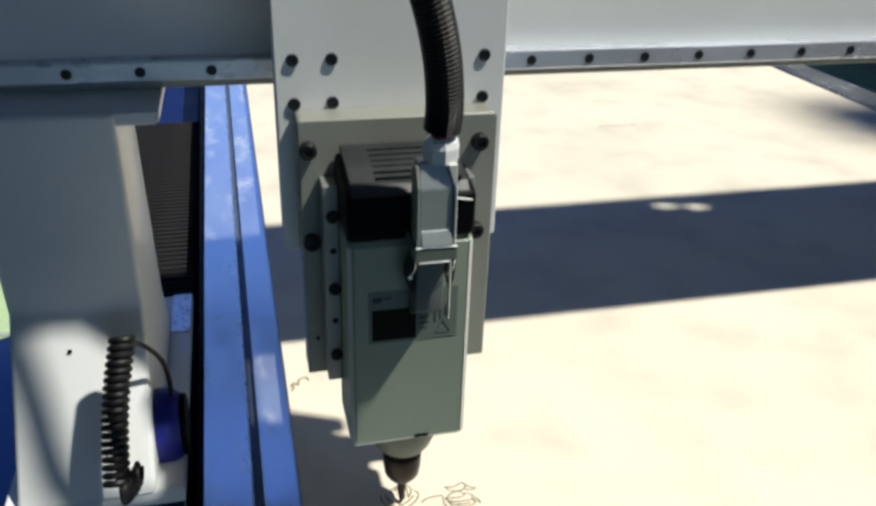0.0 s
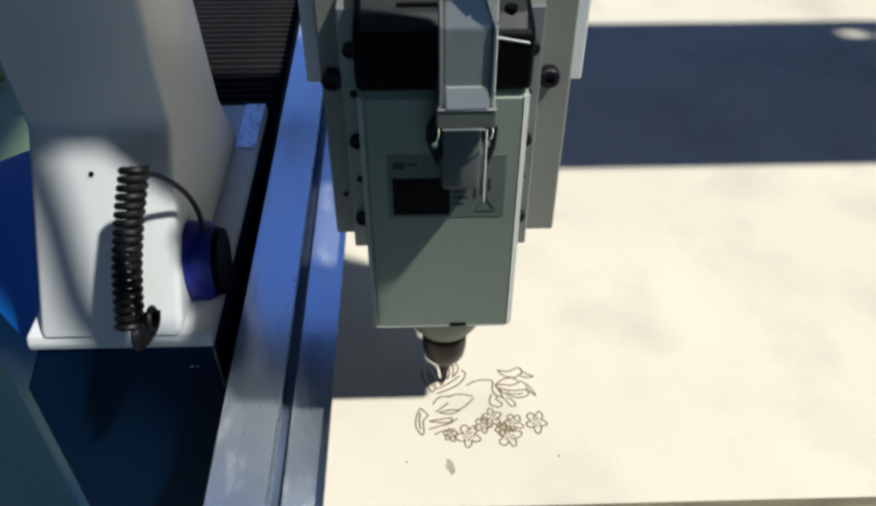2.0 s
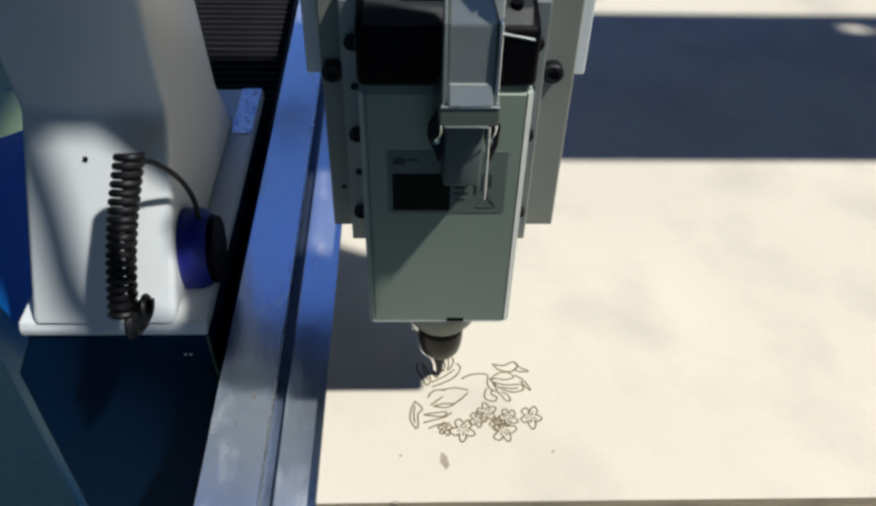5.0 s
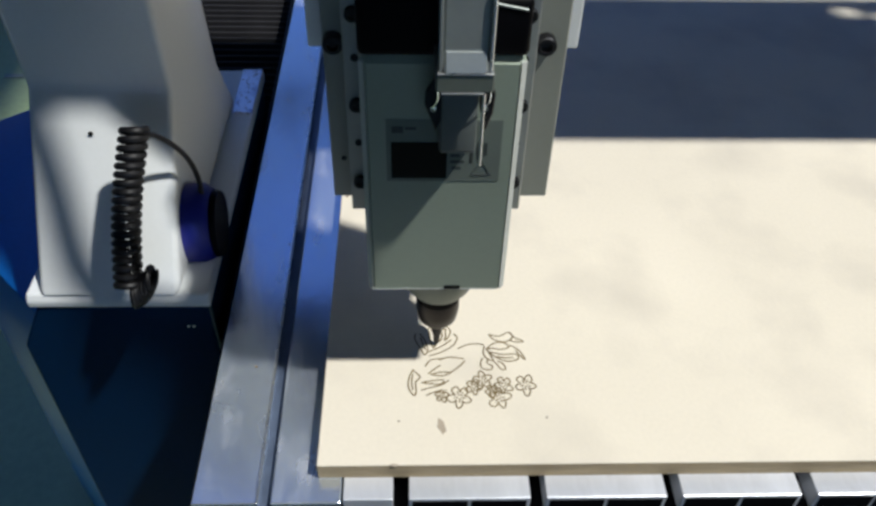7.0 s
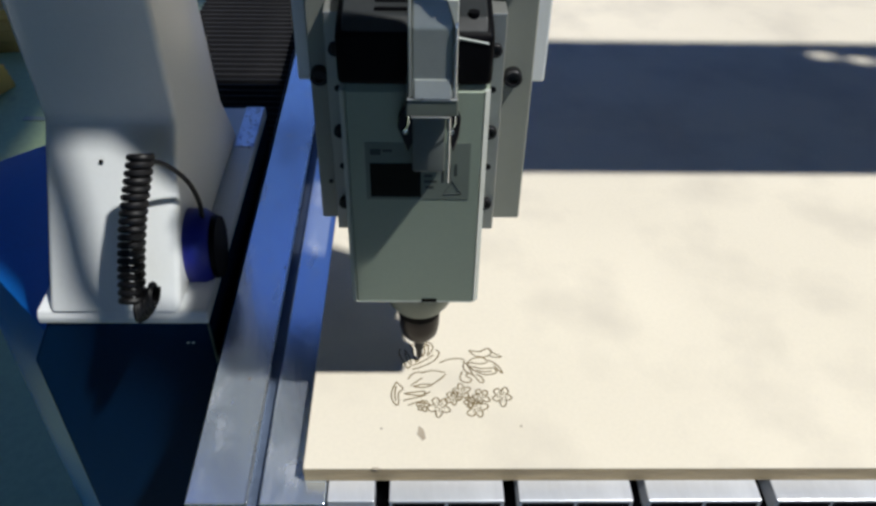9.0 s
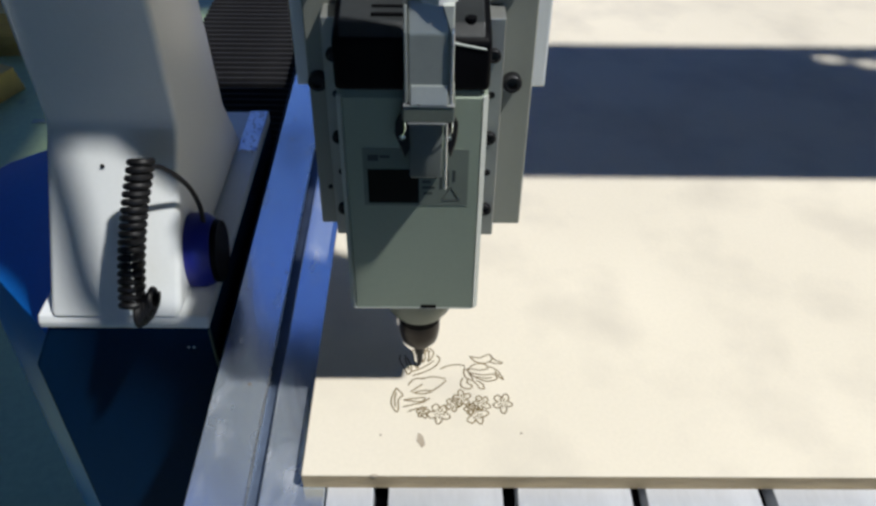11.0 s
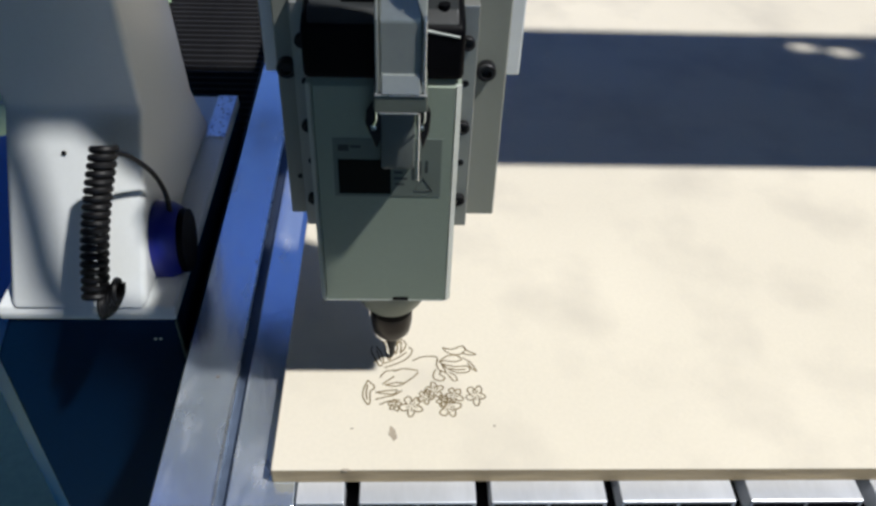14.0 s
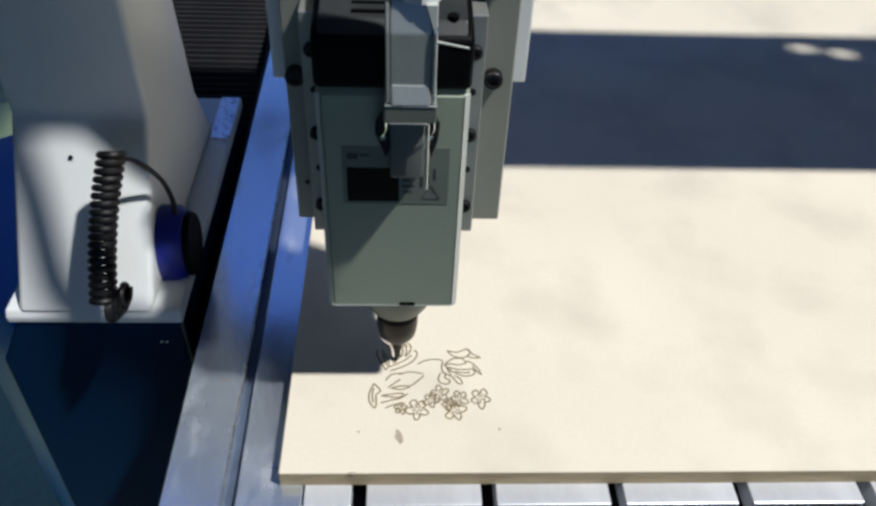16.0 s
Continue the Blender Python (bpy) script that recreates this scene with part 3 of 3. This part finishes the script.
# Cover is greyer than the housing to paint in the sky's sheen.
part("fan_cover", prism([(SY0 + 0.002, 0.3505), (0.088, 0.3575), (0.11, 0.3635), (0.1468, 0.3695), (0.1468, 0.3645), (0.088, 0.3545), (SY0 + 0.002, 0.3495)], "x", SX0 + 0.004, SX1 - 0.004, 0.0012, 2), M_FAN_SHEEN, fan, "dark grey sloping fan cover, its grey standing for sky sheen")
part("cover_lip", prism([(0.1165, 0.3475), (0.1385, 0.3435), (0.1385, 0.3450), (0.1165, 0.3492)], "y", SY0 - 0.0018, SY0 + 0.0012, 0.0004, 1), M_HOOD, fan, "light edge line")
part("screw_hole", lathe([(0.0036, -0.002), (0.0036, 0.0026)], 16, "z", at=(0.1285, 0.090, 0.3575)), M_BLACK, fan)
for i in range(6):
    rib = part("vent_rib", box(-0.024, 0.024, -0.0012, 0.0012, -0.001, 0.0008, 0.0005, 1), M_BLACK, fan, at=(0.089, 0.0935 + i * 0.0085, 0.3600 + i * 0.0015))
    rib.rotation_euler = (radians(11), 0, 0)
part("nose", lathe([(0.034, 0.1123), (0.033, 0.099), (0.028, 0.084), (0.0235, 0.077), (0.012, 0.0765)], 40, "z", at=(CX, CY, 0)), M_COLLAR, spindle, "machined spindle nose", smooth=True)
part("collet_nut", lathe([(0.012, 0.0764), (0.0165, 0.074), (0.0182, 0.071), (0.0182, 0.052), (0.0165, 0.041), (0.0115, 0.034), (0.005, 0.0335)], 28, "z", at=(CX, CY, 0)), M_BROWN, spindle, "dark oiled collet nut", smooth=True)
nut_ring = lathe([(0.0180, 0.0735), (0.0188, 0.0725), (0.0188, 0.0655), (0.0180, 0.0645)], 28, "z", at=(CX, CY, 0))
part("nut_ring", nut_ring, M_BLACK, spindle, "black seal ring round the nut", smooth=True)
bm = lathe([(0.0048, 0.040), (0.0046, 0.020), (0.0032, 0.014), (0.0024, 0.005), (0.0006, 0.0006)], 16, "z", at=(CX, CY, 0))
part("cutter", bm, M_BOLT, spindle, "short dark router bit", smooth=True)
part("drain_slot", box(0.0965, 0.1085, SY0 - 0.0006, SY0 + 0.002, SZ0 + 0.0054, SZ0 + 0.0084), M_BLACK, spindle)
lab = part("rating_label", box(0.056, 0.130, SY0 - 0.0004, SY0 + 0.001, 0.221, 0.2695), M_LABEL, spindle, "silver rating plate with a black panel and unreadable print")
part("black_panel", box(0.0590, 0.0952, SY0 - 0.0007, SY0, 0.2235, 0.2525), M_LABELDARK, lab)
for bx0, bx1, bz0, bz1 in ((0.0595, 0.067, 0.2595, 0.2645), (0.068, 0.075, 0.262, 0.264), (0.0975, 0.1055, 0.246, 0.248), (0.0975, 0.1035, 0.241, 0.243), (0.0975, 0.1065, 0.236, 0.238), (0.0985, 0.1045, 0.231, 0.233), (0.110, 0.112, 0.236, 0.252), (0.1145, 0.1165, 0.239, 0.252), (0.119, 0.121, 0.242, 0.252)):
    part("print_bar", box(bx0, bx1, SY0 - 0.0006, SY0, bz0, bz1), M_PRINT, lab)
tri = [(0.1115, 0.2265), (0.1245, 0.2265), (0.118, 0.2375)]
bm = tube([(a, SY0 - 0.0005, b) for a, b in tri], 0.0004, 6, closed=True)
part("warning_triangle", bm, M_PRINT, lab)

# heavy-duty plug on the front of the spindle
plug = part("power_plug", prism([(0.0425, 0.3235), (0.0475, 0.3345), (0.0480, 0.368), (0.055, 0.386), (0.067, 0.386), (0.077, 0.374), (0.077, 0.3235)], "x", 0.0893, 0.1147, 0.0015, 2), M_HOOD, spindle, "die-cast metal plug hood with locking latches")
for lx in (0.0870, 0.1149):
    part("side_rail", prism([(0.0445, 0.3235), (0.0455, 0.370), (0.052, 0.384), (0.060, 0.384), (0.060, 0.3235)], "x", lx, lx + 0.0021, 0.0005, 1), M_CHROME if lx > 0.1 else M_HOOD, plug)
part("plug_collar", box(0.0855, 0.1185, 0.043, 0.0775, 0.311, 0.3230, 0.0012), M_COLLAR, plug, "olive grey collar")
# Socket box colour is darkened to stand for the shade under the collar.
part("plug_base", prism([(0.0515, 0.3105), (0.0775, 0.3105), (0.0775, 0.250), (0.072, 0.250), (0.0535, 0.262)], "x", 0.0895, 0.1110, 0.0015, 2), M_SOCKET, plug, "grey plug socket box, darkened for its shade", smooth=True)
for lx, w in ((0.0865, 0.0068), (0.1165, 0.0048)):
    latch = part("latch", prism([(lx, 0.314), (lx + w, 0.302), (lx + w * 0.8, 0.289), (lx, 0.276), (lx - w, 0.295), (lx - w * 0.9, 0.303)], "y", 0.0555, 0.0600, 0.0008, 1), M_BOLT, plug, "dark pressed steel latch")
    part("rivet", lathe([(0.0022, 0.0556), (0.0020, 0.0540), (0.0006, 0.0536)], 14, "y", at=(lx - 0.0015, 0, 0.293)), M_CHROME, latch, "bright rivet")
    part("spring_wire", tube(smooth_line([(lx - 0.002, 0.0540, 0.294), (lx + 0.0005, 0.0490, 0.302), (lx + 0.0005, 0.0455, 0.312), (lx + 0.0005, 0.0445, 0.324)], 5), 0.0005, 6), M_CHROME, latch, "thin bright spring wire")
part("hood_foot", prism([(0.0420, 0.3237), (0.0470, 0.3350), (0.0485, 0.3350), (0.0485, 0.3237)], "x", 0.0905, 0.1138, 0.0006, 1), M_HOOD, plug, "bright rounded foot of the hood")
part("hood_shoulder", prism([(0.1095, 0.3862), (0.1168, 0.3862), (0.1168, 0.3620)], "y", 0.0465, 0.0620, 0.0006, 1), M_BRIGHT, plug, "bright sloping shoulder of the hood")
part("collar_lip", box(0.0885, 0.1125, 0.0425, 0.0455, 0.3095, 0.3112, 0.0005, 1), M_CHROME, plug, "bright edge line")
part("collar_rim", box(0.0862, 0.1178, 0.0424, 0.0445, 0.3222, 0.3236, 0.0004, 1), M_CHROME, plug, "bright edge line")
part("latch_bar", box(0.1122, 0.1140, 0.0435, 0.047, 0.259, 0.3105, 0.0006, 1), M_CHROME, plug)
gland = part("cable_gland", lathe([(0.0130, 0.3855), (0.0134, 0.396), (0.012, 0.401), (0.0088, 0.403)], 8, "z", at=(0.1075, 0.060, 0)), M_WHITE, plug, "pale plastic cable gland")
part("gland_sleeve", lathe([(0.0074, 0.402), (0.0074, 0.415)], 20, "z", at=(0.1075, 0.060, 0)), M_RED, gland, "dark red cable sheath")

# Upper run is unseen, routed to steer its shadow on the leg.
conduit_line = smooth_line([(0.1075, 0.060, 0.408), (0.1080, 0.057, 0.428), (0.104, 0.053, 0.462), (0.094, 0.049, 0.500), (0.076, 0.045, 0.545), (0.064, 0.056, 0.600), (0.060, 0.095, 0.690), (0.061, 0.128, 0.800), (0.066, 0.142, 0.920), (0.070, 0.150, 0.995), (0.072, 0.1780, 1.020)], 24)
conduit = thing("cable_conduit", (0.1075, 0.060, 0.408), "black corrugated flexible conduit rising from the spindle plug", "conduit")
part("corrugated_tube", tube(conduit_line, lambda i: 0.0138 if i % 2 else 0.0125, 16), M_RUBBER, conduit, smooth=False)
part("end_fitting", lathe([(0.0155, 0.1710), (0.0165, 0.1740), (0.0165, 0.1795), (0.008, 0.1797)], 8, "y", at=(0.072, 0, 1.020)), M_BLACK, conduit, "hexagonal end fitting")

# the whole head stands a little along the beam
HEAD_X = 0.002
for ob in (carriage, spindle, conduit):
    ob.location.x += HEAD_X

# ---- tool-height sensor and its coiled cord ----
sensor = thing("tool_setting_sensor", (-0.120, 0.245, 0.03), "deep blue round tool-setting sensor hung beside the leg", "sensor")
bm = lathe([(0.028, -0.014), (0.030, -0.010), (0.030, 0.004), (0.026, 0.011), (0.012, 0.013)], 36, "x")
for v in bm.verts:
    v.co *= 1.17
    v.co.z *= 1.2
part("body", bm, M_SENSOR, sensor, at=(-0.127, 0.247, 0.034), smooth=True)
bm = lathe([(0.024, -0.003), (0.025, 0.0), (0.024, 0.004)], 36, "x")
for v in bm.verts:
    v.co *= 1.17
    v.co.z *= 1.2
part("face_plate", bm, M_BLACK, sensor, "dark face disc", at=(-0.1125, 0.247, 0.034), smooth=True)
bm = lathe([(0.022, -0.021), (0.0315, -0.020), (0.0322, -0.0155), (0.029, -0.0145)], 36, "x")
for v in bm.verts:
    v.co *= 1.17
    v.co.z *= 1.2
part("base_ring", bm, M_FLANGE, sensor, "pale grey metal base ring", at=(-0.127, 0.247, 0.034), smooth=True)
cord = thing("coiled_cord", (-0.158, 0.19, 0.04), "black coiled cord hanging on the leg", "cord")
coil = []
TOP, LOW = Vector((-0.152, 0.212, 0.169)), Vector((-0.166, 0.140, 0.053))
ax = (LOW - TOP).normalized()
e1 = ax.cross(Vector((0, 1, 0))).normalized()
e2 = ax.cross(e1)
TURNS = 19
for i in range(TURNS * 18 + 1):
    a = 2 * math.pi * i / 18
    d = i / (TURNS * 18)
    bow = 0.004 * math.sin(math.pi * d)
    coil.append(TOP + (LOW - TOP) * d + e1 * (0.0094 * math.cos(a) - bow) + e2 * 0.0094 * math.sin(a))
part("coil", tube(coil, 0.0033, 8), M_RUBBER, cord, smooth=True)
hook = []
for i in range(6 * 18):
    a = 2 * math.pi * i / 18
    d = i / (6 * 18)
    bend = LOW + Vector((0.004 + 0.017 * d, 0.006 * d, -0.006 + 0.018 * d * d))
    hook.append(bend + Vector((0.0, 0.0105 * math.cos(a), 0.0105 * math.sin(a))))
part("coil_end", tube(hook, 0.0027, 7), M_RUBBER, cord, smooth=True)
part("lead", tube(smooth_line([TOP + Vector((0.006, -0.004, -0.004)), (-0.138, 0.222, 0.153), (-0.124, 0.232, 0.128), (-0.120, 0.243, 0.095), (-0.121, 0.245, 0.066)], 8), 0.0025, 8), M_RUBBER, cord, smooth=True)

# ---- plywood crates on the floor ----
for (cx, cy, w, d, h, tilt) in ((-1.60, 2.02, 0.62, 0.34, 0.10, -24), (-1.52, 2.62, 0.5, 0.7, 0.16, 8)):
    crate = thing("plywood_offcut", (cx, cy, FLOOR_Z), "raw yellow plywood panels stacked on the floor", "plywood", "plywood stacks")
    crate.rotation_euler = (0, 0, radians(tilt))
    for k in range(4):
        z = h * k / 4
        bm = box(-w / 2 + 0.01 * k, w / 2 + 0.006 * k, -d / 2, d / 2 - 0.01 * k, z, z + h / 4 - 0.002, 0.001)
        o = part("sheet", bm, M_CARD, crate, at=(cx, cy, FLOOR_Z))

# ---- chips and dust left by the cutter ----
chips = bmesh.new()
rnd = random.Random(21)
for i in range(80):
    if i < 60:
        px, py, pz = rnd.uniform(-0.134, -0.115), 0.563 - 0.10 * rnd.random() ** 1.6, 0.0121
    else:
        px, py, pz = rnd.uniform(-0.09, -0.05), rnd.uniform(0.0, 0.7), BED_Z + 0.0004
    r = rnd.uniform(0.0004, 0.0012)
    m = Matrix.Translation((px, py, pz)) @ Matrix.Rotation(rnd.uniform(0, 6), 4, "Z") @ Matrix.Diagonal((r * rnd.uniform(0.6, 1.8), r, r * 0.35, 1))
    bmesh.ops.create_icosphere(chips, subdivisions=1, radius=1.0, matrix=m)
tagged(part("wood_chips", chips, M_CHIP), "scattered dark wood chips and cutting dust", "wood chips", kind="stuff")
